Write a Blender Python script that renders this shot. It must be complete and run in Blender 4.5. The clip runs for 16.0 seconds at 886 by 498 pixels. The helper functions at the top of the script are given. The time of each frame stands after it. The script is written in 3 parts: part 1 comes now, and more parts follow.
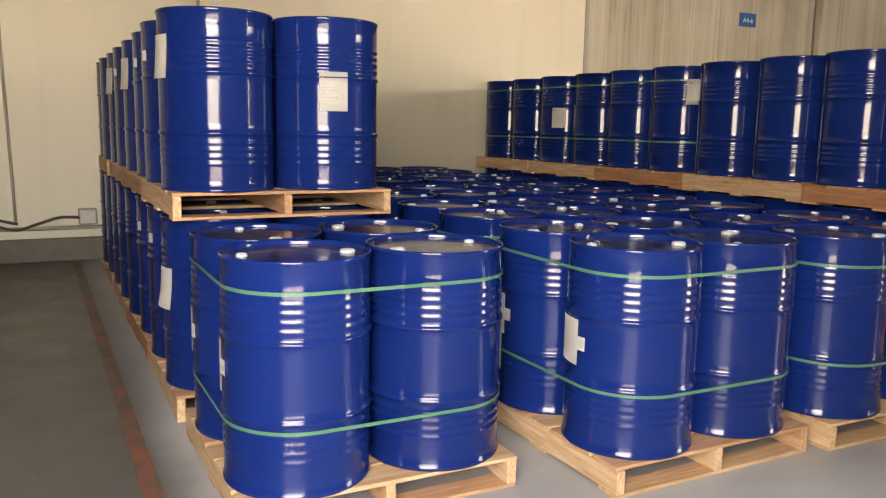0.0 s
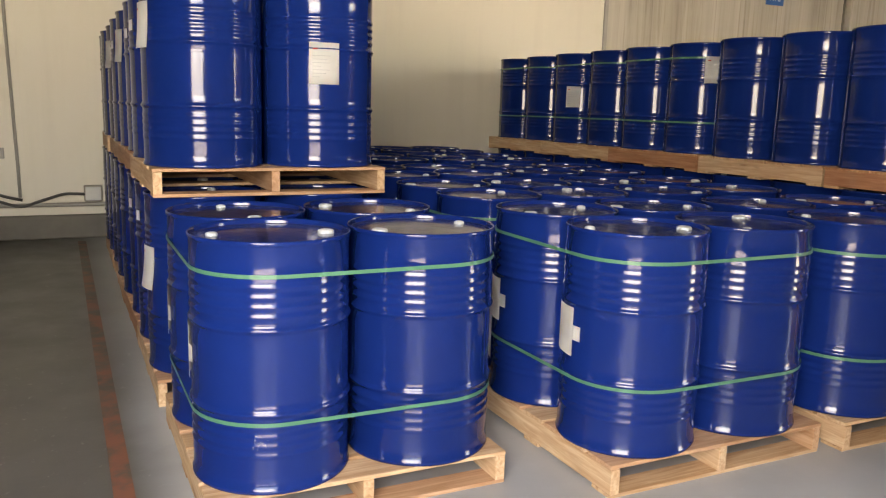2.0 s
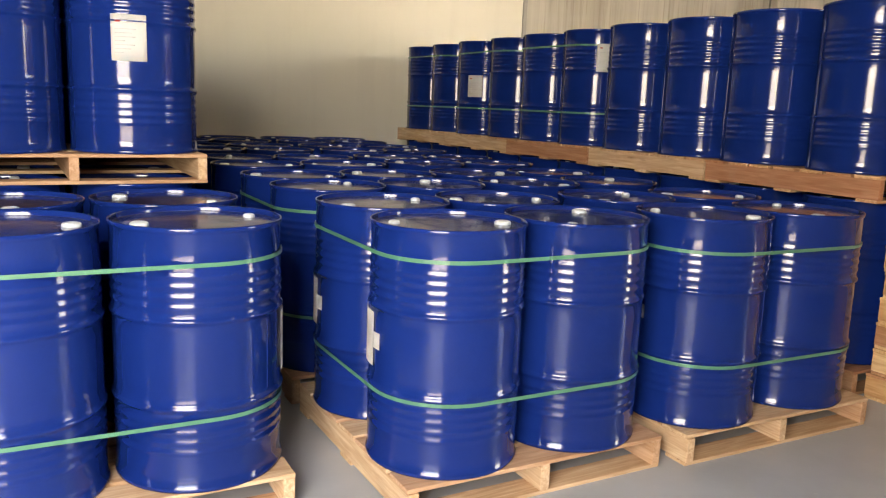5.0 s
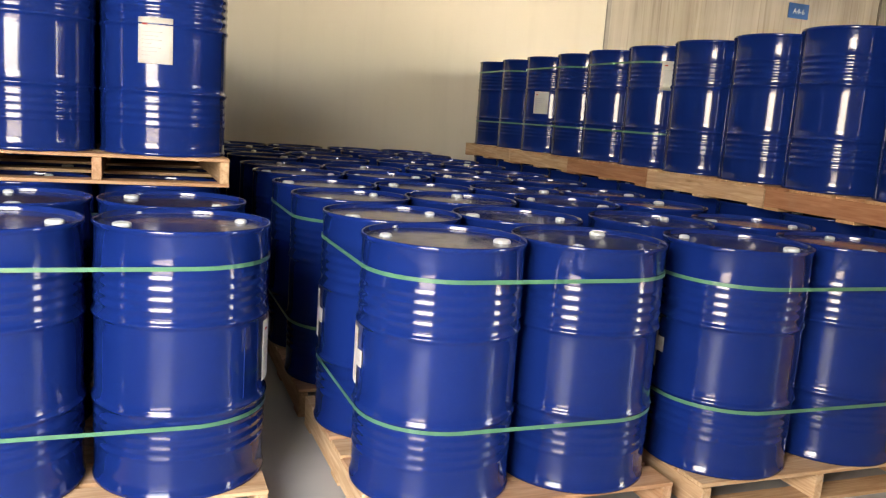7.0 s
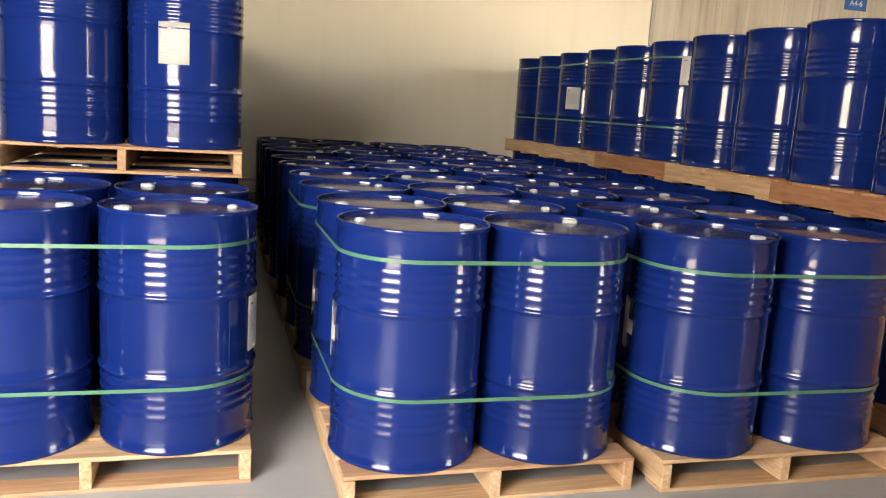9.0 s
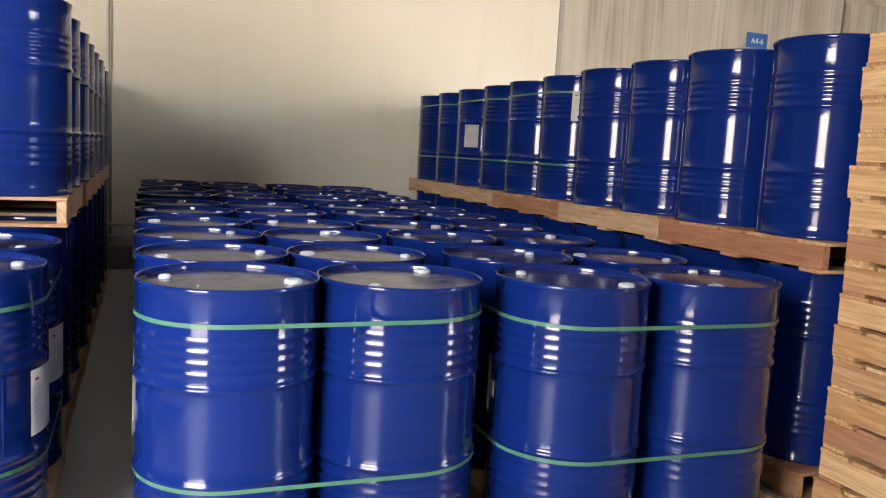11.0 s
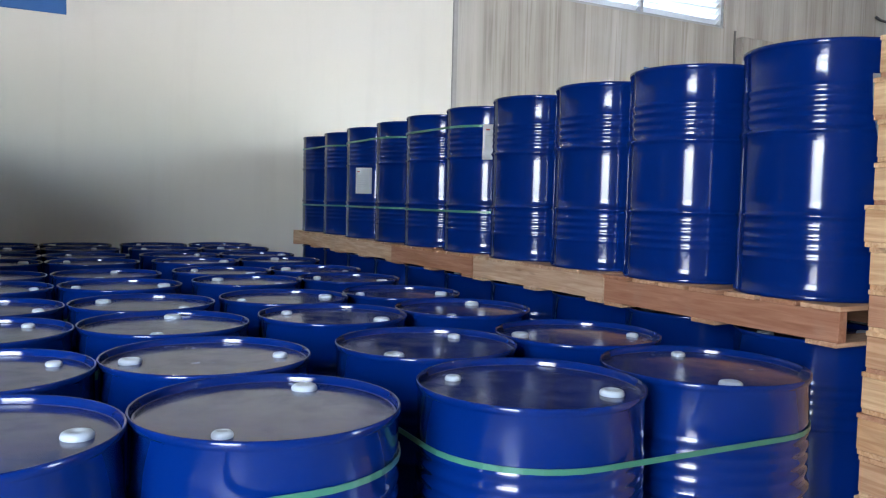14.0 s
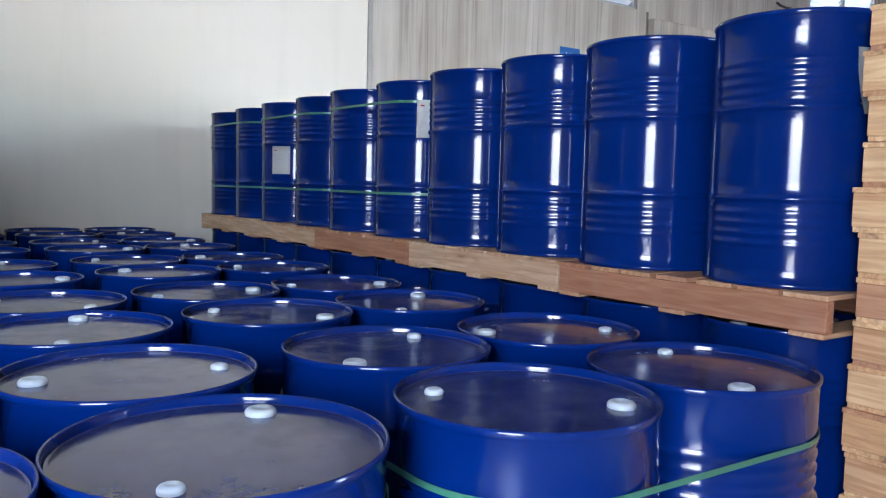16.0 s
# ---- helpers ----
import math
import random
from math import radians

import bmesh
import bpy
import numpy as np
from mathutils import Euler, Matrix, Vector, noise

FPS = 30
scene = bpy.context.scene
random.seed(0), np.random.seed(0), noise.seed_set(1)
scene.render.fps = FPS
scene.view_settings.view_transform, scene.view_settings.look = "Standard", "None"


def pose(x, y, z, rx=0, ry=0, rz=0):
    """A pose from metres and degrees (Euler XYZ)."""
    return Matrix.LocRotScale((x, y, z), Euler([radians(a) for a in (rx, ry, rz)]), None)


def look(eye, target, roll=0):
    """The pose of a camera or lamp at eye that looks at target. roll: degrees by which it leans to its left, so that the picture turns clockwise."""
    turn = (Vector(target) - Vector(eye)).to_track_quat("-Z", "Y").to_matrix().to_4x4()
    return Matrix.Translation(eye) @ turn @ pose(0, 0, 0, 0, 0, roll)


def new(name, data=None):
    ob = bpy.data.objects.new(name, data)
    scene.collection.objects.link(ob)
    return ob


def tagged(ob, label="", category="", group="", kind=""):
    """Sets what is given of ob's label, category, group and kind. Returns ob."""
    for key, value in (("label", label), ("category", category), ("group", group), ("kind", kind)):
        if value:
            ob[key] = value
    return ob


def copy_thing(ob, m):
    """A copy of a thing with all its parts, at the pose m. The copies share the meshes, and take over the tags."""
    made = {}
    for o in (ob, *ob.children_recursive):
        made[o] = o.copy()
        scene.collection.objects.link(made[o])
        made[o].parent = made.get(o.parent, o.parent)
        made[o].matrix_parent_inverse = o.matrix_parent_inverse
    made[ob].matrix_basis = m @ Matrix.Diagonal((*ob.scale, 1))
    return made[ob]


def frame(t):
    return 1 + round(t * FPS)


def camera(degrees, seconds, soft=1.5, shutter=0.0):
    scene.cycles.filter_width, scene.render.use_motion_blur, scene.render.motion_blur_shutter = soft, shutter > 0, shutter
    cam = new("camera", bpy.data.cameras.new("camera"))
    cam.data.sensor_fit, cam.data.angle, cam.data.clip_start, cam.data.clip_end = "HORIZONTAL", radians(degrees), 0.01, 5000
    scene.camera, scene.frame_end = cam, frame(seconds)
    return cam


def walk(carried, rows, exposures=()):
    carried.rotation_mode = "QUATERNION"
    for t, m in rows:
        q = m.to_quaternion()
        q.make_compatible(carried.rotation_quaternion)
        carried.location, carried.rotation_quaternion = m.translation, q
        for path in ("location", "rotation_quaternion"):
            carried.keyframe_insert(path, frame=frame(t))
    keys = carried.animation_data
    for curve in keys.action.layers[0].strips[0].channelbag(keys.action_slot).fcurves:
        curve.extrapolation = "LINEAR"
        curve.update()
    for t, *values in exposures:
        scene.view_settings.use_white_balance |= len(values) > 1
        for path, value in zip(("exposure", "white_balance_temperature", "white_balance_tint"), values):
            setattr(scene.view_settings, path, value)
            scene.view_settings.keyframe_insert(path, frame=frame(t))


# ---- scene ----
cam = camera(58.27, 16.0, soft=1.2)
PATH = [
    (0, (-0.033, -0.163, 1.492), (0.875, 1.593, 1.190), 1.1),
    (0.5, (0.019, -0.194, 1.488), (0.906, 1.573, 1.186), 2.1),
    (1, (0.085, -0.214, 1.479), (0.943, 1.564, 1.159), 2.6),
    (1.5, (0.122, -0.151, 1.467), (0.959, 1.634, 1.126), 2.3),
    (2, (0.183, -0.050, 1.464), (1.038, 1.724, 1.116), 1.6),
    (2.5, (0.282, -0.052, 1.456), (1.163, 1.709, 1.104), 1.7),
    (3, (0.458, -0.133, 1.458), (1.329, 1.630, 1.091), 2.8),
    (3.5, (0.546, -0.142, 1.454), (1.455, 1.600, 1.082), 2.5),
    (4, (0.655, -0.054, 1.449), (1.621, 1.659, 1.082), 1.9),
    (4.2, (0.703, -0.011, 1.439), (1.680, 1.697, 1.079), 1.5),
    (6.3, (1.164, -0.036, 1.425), (1.992, 1.749, 1.068), 4.1),
    (6.5, (1.194, -0.013, 1.428), (2.007, 1.782, 1.083), 4.1),
    (7, (1.281, -0.036, 1.420), (2.009, 1.799, 1.093), 4.0),
    (7.5, (1.421, -0.123, 1.426), (2.051, 1.743, 1.079), 4.0),
    (8, (1.477, -0.220, 1.423), (2.042, 1.667, 1.075), 3.8),
    (8.5, (1.472, -0.308, 1.427), (2.027, 1.580, 1.074), 3.3),
    (9, (1.564, -0.367, 1.432), (2.121, 1.522, 1.087), 3.7),
    (9.5, (1.700, -0.388, 1.424), (2.261, 1.504, 1.100), 4.7),
    (9.7, (1.764, -0.384, 1.437), (2.339, 1.504, 1.109), 4.6),
    (11.8, (2.157, 0.109, 1.452), (2.937, 1.941, 1.265), 2.5),
    (12, (2.196, 0.150, 1.456), (2.997, 1.973, 1.272), 2.4),
    (12.5, (2.230, 0.292, 1.459), (3.196, 2.034, 1.282), 1.8),
    (13, (2.207, 0.501, 1.466), (3.309, 2.162, 1.301), 1.6),
    (13.5, (2.262, 0.658, 1.458), (3.273, 2.377, 1.313), 1.4),
    (14, (2.379, 0.825, 1.461), (3.332, 2.580, 1.343), 1.4),
    (14.5, (2.409, 0.976, 1.455), (3.440, 2.684, 1.330), 1.1),
    (15, (2.383, 1.178, 1.463), (3.541, 2.802, 1.320), 1.2),
    (15.5, (2.407, 1.187, 1.462), (3.673, 2.726, 1.289), 2.2),
    (16, (2.388, 1.188, 1.462), (3.547, 2.810, 1.301), 1.4),
]
# the clip's camera cools its white balance as it turns to the far side
EXPOSURE = [(0.0, 4.34, 9600, 17), (1.9, 4.25, 9200, 16), (2.7, 4.40, 9000, 15), (4.0, 4.54, 9000, 15), (7.5, 4.68, 9100, 15), (9.7, 4.67, 9400, 16), (11.8, 4.62, 6600, 18), (12.5, 4.62, 6350, 18), (13.5, 4.60, 5900, 12), (14.5, 4.64, 5830, 11), (15.0, 4.67, 5850, 14), (15.5, 4.70, 6100, 21), (16.0, 4.69, 5700, 13)]
walk(cam, [(t, look(eye, target, roll)) for t, eye, target, roll in PATH],
     EXPOSURE)

# ---- world, sun, openings' light ----
world = bpy.data.worlds.new("daylight")
scene.world = world
world.use_nodes = True
_nt = world.node_tree
_sky = _nt.nodes.new("ShaderNodeTexSky")
_sky.sky_type = "NISHITA"
_sky.sun_disc = False
SUN_EL, SUN_ROT = radians(52), radians(272)
_sky.sun_elevation, _sky.sun_rotation = SUN_EL, SUN_ROT
_bg = _nt.nodes["Background"]
_bg.inputs[1].default_value = 0.15
_nt.links.new(_sky.outputs[0], _bg.inputs[0])

sun = new("sun", bpy.data.lights.new("sun", "SUN"))
sun.data.energy, sun.data.angle, sun.data.color = 4.5, radians(0.6), (1.0, 0.95, 0.88)
_sd = Vector((math.sin(SUN_ROT) * math.cos(SUN_EL), math.cos(SUN_ROT) * math.cos(SUN_EL), math.sin(SUN_EL)))
sun.matrix_world = look(_sd * 40, (0, 0, 0))


def window_light(name, loc, target, sx, sy, watts, color):
    """Skylight entering through an opening, also the fill light set in the added one."""
    ob = new(name, bpy.data.lights.new(name, "AREA"))
    ob.data.shape, ob.data.size, ob.data.size_y = "RECTANGLE", sx, sy
    ob.data.energy, ob.data.color = watts, color
    ob.matrix_world = look(loc, target)
    return ob


# hall: x from HX0 to HX1, y from HY0 (door wall) to HY1 (back wall)
HX0, HX1, HY0, HY1, HZ = -12.0, 19.0, -0.75, 9.2, 6.7
DOOR = (-1.75, 0.42, 3.4)       # openings in the door wall: x from, x to, height
# second opening is unseen, added only to hold a fill lamp
FILL_OPENING = (7.4, 10.8, 3.5)
window_light("door_skylight", ((DOOR[0] + DOOR[1]) / 2, HY0 - 0.14, 2.2), ((DOOR[0] + DOOR[1]) / 2 + 3.4, HY0 + 3.0, 0.9), DOOR[1] - DOOR[0], 2.2, 17.0, (0.95, 0.975, 1.0))
# added fill light for the right-hand drums and wall, not a known door
window_light("door_skylight", ((FILL_OPENING[0] + FILL_OPENING[1]) / 2, HY0 - 0.12, 2.25), (4.5, 4.0, 1.2), FILL_OPENING[1] - FILL_OPENING[0], 2.4, 7.0, (0.96, 0.98, 1.0))
window_light("louver_skylight", (10.1, HY1 + 0.4, 4.7), (9.0, 2.0, 1.0), 2.3, 1.1, 0.9, (0.95, 0.98, 1.0))


# ---- materials ----
class Mat:
    """A small builder for node materials."""

    def __init__(self, name, base=(0.5, 0.5, 0.5), rough=0.5, metal=0.0, coat=0.0, spec=None):
        self.m = bpy.data.materials.new(name)
        self.m.use_nodes = True
        self.n, self.l = self.m.node_tree.nodes, self.m.node_tree.links
        self.p = self.n["Principled BSDF"]
        self.p.inputs["Base Color"].default_value = (*base, 1)
        self.p.inputs["Roughness"].default_value = rough
        self.p.inputs["Metallic"].default_value = metal
        self.p.inputs["Coat Weight"].default_value = coat
        self.p.inputs["Coat Roughness"].default_value = 0.05
        if spec is not None:
            self.p.inputs["Specular IOR Level"].default_value = spec

    def node(self, kind, **vals):
        nd = self.n.new(kind)
        for k, v in vals.items():
            nd.inputs[k].default_value = v
        return nd

    def coords(self, scale=(1, 1, 1), obj=True, shift_random=False):
        tc = self.node("ShaderNodeTexCoord")
        mp = self.node("ShaderNodeMapping")
        mp.inputs["Scale"].default_value = scale
        self.l.new(tc.outputs["Object" if obj else "Generated"], mp.inputs["Vector"])
        if shift_random:
            oi = self.node("ShaderNodeObjectInfo")
            mul = self.n.new("ShaderNodeVectorMath")
            mul.operation = "SCALE"
            mul.inputs[0].default_value = (37.0, 23.0, 51.0)
            self.l.new(oi.outputs["Random"], mul.inputs["Scale"])
            self.l.new(mul.outputs[0], mp.inputs["Location"])
        return mp.outputs[0]

    def noise(self, vec, scale, detail=4, rough=0.55, distortion=0.0):
        nd = self.node("ShaderNodeTexNoise", Scale=scale, Detail=detail, Roughness=rough, Distortion=distortion)
        self.l.new(vec, nd.inputs["Vector"])
        return nd.outputs["Fac"]

    def ramp(self, fac, stops):
        nd = self.node("ShaderNodeValToRGB")
        cr = nd.color_ramp
        while len(cr.elements) < len(stops):
            cr.elements.new(0.5)
        for e, (pos, col) in zip(cr.elements, stops):
            e.position = pos
            e.color = (*col, 1) if len(col) == 3 else col
        self.l.new(fac, nd.inputs["Fac"])
        return nd.outputs["Color"]

    def mix(self, fac, a, b, blend="MIX"):
        nd = self.n.new("ShaderNodeMix")
        nd.data_type, nd.blend_type = "RGBA", blend
        for sock, v in ((nd.inputs[0], fac), (nd.inputs[6], a), (nd.inputs[7], b)):
            if isinstance(v, (int, float)):
                sock.default_value = v
            elif isinstance(v, tuple):
                sock.default_value = (*v, 1)
            else:
                self.l.new(v, sock)
        return nd.outputs[2]

    def rng(self, fac, a, b):
        nd = self.n.new("ShaderNodeMapRange")
        nd.inputs["To Min"].default_value, nd.inputs["To Max"].default_value = a, b
        self.l.new(fac, nd.inputs["Value"])
        return nd.outputs["Result"]

    def put(self, name, sock):
        self.l.new(sock, self.p.inputs[name])
        return self

    def bump(self, fac, strength, dist):
        nd = self.node("ShaderNodeBump", Strength=strength, Distance=dist)
        self.l.new(fac, nd.inputs["Height"])
        self.l.new(nd.outputs[0], self.p.inputs["Normal"])
        return self


def drum_paint():
    k = Mat("blue_drum_enamel", (0.012, 0.022, 0.2), 0.16, 0.0, 0.04, 0.36)
    v = k.coords((1, 1, 1), shift_random=True)
    big = k.noise(v, 3.0, 3)
    fine = k.noise(v, 60.0, 4)
    oi = k.node("ShaderNodeObjectInfo")
    a = k.mix(oi.outputs["Random"], (0.0016, 0.0127, 0.096), (0.0021, 0.0158, 0.12))
    b = k.mix(k.rng(big, 0.0, 0.5), a, (0.0026, 0.019, 0.143))
    scuff = k.ramp(k.noise(v, 22.0, 6, 0.7), [(0.70, (0, 0, 0)), (0.78, (1, 1, 1))])
    k.put("Base Color", k.mix(k.rng(scuff, 0.0, 0.10), b, (0.10, 0.11, 0.2)))
    k.put("Roughness", k.rng(fine, 0.06, 0.15))
    k.bump(k.noise(v, 6.0, 2), 0.05, 0.008)
    return k.m


def lid_paint():
    k = Mat("blue_lid_enamel", (0.012, 0.02, 0.17), 0.2, 0.0, 0.1, 0.42)
    v = k.coords((1, 1, 1), shift_random=True)
    dust = k.ramp(k.noise(v, 9.0, 6, 0.7), [(0.42, (0, 0, 0)), (0.75, (1, 1, 1))])
    k.put("Base Color", k.mix(k.rng(dust, 0.05, 0.30), (0.003, 0.010, 0.085), (0.2, 0.195, 0.20)))
    k.put("Roughness", k.rng(dust, 0.13, 0.32))
    k.bump(k.noise(v, 5.0, 2), 0.08, 0.01)
    return k.m


def wood(name, lo, hi, pink=0.35):
    """Sawn softwood with the grain along the piece's own x."""
    k = Mat(name, lo, 0.72)
    v = k.coords((1.0, 14.0, 14.0), shift_random=True)
    grain = k.noise(v, 3.2, 6, 0.6, 0.8)
    oi = k.node("ShaderNodeObjectInfo")
    col = k.mix(oi.outputs["Random"], lo, hi)
    # some boards are redder
    nd = k.n.new("ShaderNodeMath")
    nd.operation = "MULTIPLY"
    nd.inputs[1].default_value = 7.31
    k.l.new(oi.outputs["Random"], nd.inputs[0])
    fr = k.n.new("ShaderNodeMath")
    fr.operation = "FRACT"
    k.l.new(nd.outputs[0], fr.inputs[0])
    red = k.ramp(fr.outputs[0], [(0.62, (0, 0, 0)), (0.78, (1, 1, 1))])
    col = k.mix(k.rng(red, 0.0, pink), col, (0.40, 0.17, 0.10))
    dark = k.mix(1.0, col, (0.62, 0.50, 0.40), "MULTIPLY")
    col = k.mix(k.ramp(grain, [(0.35, (0, 0, 0)), (0.72, (1, 1, 1))]), dark, col)
    vk = k.coords((2.2, 9.0, 9.0), shift_random=True)
    knot = k.ramp(k.noise(vk, 1.6, 2), [(0.70, (0, 0, 0)), (0.76, (1, 1, 1))])
    col = k.mix(k.rng(knot, 0.0, 0.6), col, (0.16, 0.075, 0.035))
    vs = k.coords((1, 1, 1), shift_random=True)
    stain = k.ramp(k.noise(vs, 4.0, 5, 0.65), [(0.55, (0, 0, 0)), (0.8, (1, 1, 1))])
    col = k.mix(k.rng(stain, 0.0, 0.35), col, (0.30, 0.24, 0.18))
    k.put("Base Color", col)
    k.put("Roughness", k.rng(grain, 0.6, 0.85))
    k.bump(grain, 0.35, 0.004)
    return k.m


def wall_paint():
    k = Mat("cream_wall_paint", (0.72, 0.66, 0.55), 0.55)
    v = k.coords()
    big = k.noise(v, 0.45, 4)
    col = k.mix(big, (0.66, 0.61, 0.51), (0.74, 0.69, 0.59))
    streak = k.noise(k.coords((3.0, 3.0, 0.25)), 1.6, 5, 0.6)
    col = k.mix(k.rng(k.ramp(streak, [(0.5, (0, 0, 0)), (0.8, (1, 1, 1))]), 0.0, 0.22), col, (0.52, 0.47, 0.39))
    k.put("Base Color", col)
    k.put("Roughness", k.rng(k.noise(v, 2.0, 3), 0.34, 0.6))
    k.bump(k.noise(v, 35.0, 5), 0.12, 0.004)
    return k.m


def board_concrete():
    """Concrete cast against boards: vertical bands and run-off streaks."""
    k = Mat("board_marked_concrete", (0.4, 0.37, 0.32), 0.85)
    v = k.coords((4.0, 1.0, 0.12))
    band = k.noise(v, 1.1, 4, 0.6, 0.5)
    fine = k.noise(k.coords((13.0, 1.0, 0.30)), 1.3, 6, 0.65, 0.6)
    col = k.mix(k.ramp(band, [(0.3, (0, 0, 0)), (0.7, (1, 1, 1))]), (0.33, 0.29, 0.235), (0.50, 0.46, 0.39))
    run = k.ramp(fine, [(0.52, (0, 0, 0)), (0.70, (1, 1, 1))])
    col = k.mix(k.rng(run, 0.0, 0.6), col, (0.17, 0.135, 0.10))
    big = k.ramp(k.noise(k.coords(), 0.7, 5), [(0.45, (0, 0, 0)), (0.7, (1, 1, 1))])
    col = k.mix(k.rng(big, 0.0, 0.35), col, (0.58, 0.55, 0.49))
    k.put("Base Color", col)
    k.bump(k.noise(k.coords((9.0, 1.0, 0.6)), 2.0, 4), 0.3, 0.01)
    return k.m


def floor_concrete():
    k = Mat("trowelled_concrete_floor", (0.3, 0.3, 0.3), 0.4)
    v = k.coords()
    big = k.noise(v, 0.8, 6, 0.6)
    col = k.mix(k.ramp(big, [(0.3, (0, 0, 0)), (0.7, (1, 1, 1))]), (0.28, 0.295, 0.31), (0.38, 0.395, 0.41))
    # traffic lane beside the red line, darkened by tyres and dust
    sep = k.node("ShaderNodeSeparateXYZ")
    k.l.new(v, sep.inputs[0])
    wob = k.n.new("ShaderNodeMath")
    wob.operation = "MULTIPLY_ADD"
    wob.inputs[1].default_value = 0.25
    k.l.new(k.noise(v, 1.5, 4), wob.inputs[0])
    k.l.new(sep.outputs[0], wob.inputs[2])
    lane = k.n.new("ShaderNodeMapRange")
    lane.inputs["From Min"].default_value, lane.inputs["From Max"].default_value = 0.70, 0.48
    k.l.new(wob.outputs[0], lane.inputs["Value"])
    dirt = k.mix(k.noise(k.coords((1, 0.35, 1)), 2.0, 6, 0.65), (0.034, 0.031, 0.027), (0.08, 0.073, 0.064))
    tr = k.ramp(k.noise(k.coords((6.0, 0.25, 1)), 1.0, 4), [(0.5, (0, 0, 0)), (0.72, (1, 1, 1))])
    dirt = k.mix(k.rng(tr, 0.0, 0.5), dirt, (0.06, 0.05, 0.045))
    col = k.mix(k.rng(lane.outputs[0], 0.0, 0.9), col, dirt)
    speck = k.ramp(k.noise(v, 18.0, 6, 0.7), [(0.62, (0, 0, 0)), (0.74, (1, 1, 1))])
    col = k.mix(k.rng(speck, 0.0, 0.45), col, (0.45, 0.44, 0.42))
    k.put("Base Color", col)
    k.put("Roughness", k.rng(k.noise(v, 3.0, 5), 0.25, 0.55))
    k.bump(k.noise(v, 40.0, 5), 0.12, 0.003)
    return k.m


def plain(name, col, rough=0.5, metal=0.0, vary=0.15, scale=12.0, coat=0.0, worn=None):
    k = Mat(name, col, rough, metal, coat)
    v = k.coords(shift_random=True)
    f = k.noise(v, scale, 5, 0.6)
    dk = tuple(c * (1 - vary) for c in col)
    lt = tuple(min(1, c * (1 + vary)) for c in col)
    c = k.mix(f, dk, lt)
    if worn:
        c = k.mix(k.ramp(k.noise(v, scale * 0.6, 6, 0.7), [(worn[1], (0, 0, 0)), (worn[1] + 0.12, (1, 1, 1))]), c, worn[0])
    k.put("Base Color", c)
    k.put("Roughness", k.rng(f, max(0.05, rough - 0.1), min(1, rough + 0.1)))
    k.bump(k.noise(v, scale * 4, 4), 0.1, 0.002)
    return k.m


M_DRUM, M_LID = drum_paint(), lid_paint()
M_WOOD = wood("pale_pallet_wood", (0.55, 0.375, 0.23), (0.68, 0.50, 0.34), 0.4)
M_WOODS = wood("stacked_pallet_wood", (0.63, 0.38, 0.19), (0.76, 0.53, 0.30), 0.7)
M_WOODR = wood("reddish_pallet_wood", (0.47, 0.26, 0.145), (0.58, 0.36, 0.215), 0.6)
M_CAP = plain("white_plastic_cap", (0.43, 0.47, 0.50), 0.4, vary=0.06)
M_STRAP = plain("green_strap_plastic", (0.05, 0.17, 0.105), 0.35, vary=0.12, scale=30)
M_PAPER = plain("white_label_paper", (0.78, 0.78, 0.76), 0.6, vary=0.05, scale=20)
M_PRINT = plain("grey_print", (0.58, 0.59, 0.60), 0.6)
M_RED = plain("red_print", (0.55, 0.05, 0.04), 0.6)
M_WALL, M_CONC, M_FLOOR = wall_paint(), board_concrete(), floor_concrete()
M_BARE = plain("bare_grey_render", (0.3, 0.28, 0.25), 0.85, vary=0.15, scale=1.5)
M_PLINTH = plain("dark_plinth_concrete", (0.16, 0.145, 0.125), 0.8, vary=0.3, scale=5)
M_LINE = plain("worn_red_line_paint", (0.20, 0.075, 0.045), 0.55, vary=0.35, scale=6, worn=((0.085, 0.07, 0.058), 0.44))
M_STEEL = plain("grey_painted_steel", (0.42, 0.42, 0.41), 0.45, 0.3)
M_CABLE = plain("dark_cable_sheath", (0.05, 0.05, 0.05), 0.55)
M_PIPE = plain("grey_conduit", (0.33, 0.31, 0.28), 0.5)
M_SIGN = plain("blue_sign_enamel", (0.03, 0.12, 0.34), 0.4, vary=0.08)
M_LETTER = plain("white_sign_letters", (0.75, 0.78, 0.8), 0.5, vary=0.04)
M_CEIL = plain("grey_roof_sheet", (0.32, 0.32, 0.31), 0.6, vary=0.08, scale=2)
M_LOUVER = plain("pale_louver_slat", (0.75, 0.76, 0.76), 0.4, vary=0.05)
M_GROUND = plain("sunlit_yard_concrete", (0.5, 0.49, 0.46), 0.85, vary=0.15, scale=1.5)
M_LEAF = plain("green_foliage", (0.07, 0.14, 0.03), 0.6, vary=0.5, scale=4)


# ---- mesh helpers ----
def link_mesh(name, bm, mats, parent=None, label="", smooth=False):
    me = bpy.data.meshes.new(name)
    if smooth:
        for f in bm.faces:
            f.smooth = True
    bm.to_mesh(me)
    bm.free()
    for m in (mats if isinstance(mats, (list, tuple)) else [mats]):
        me.materials.append(m)
    ob = new(name, me)
    if parent is not None:
        ob.parent = parent
    if label:
        ob["label"] = label
    return ob


def part(name, bm, material, parent, label="", smooth=False):
    return link_mesh(name, bm, material, parent, label, smooth)


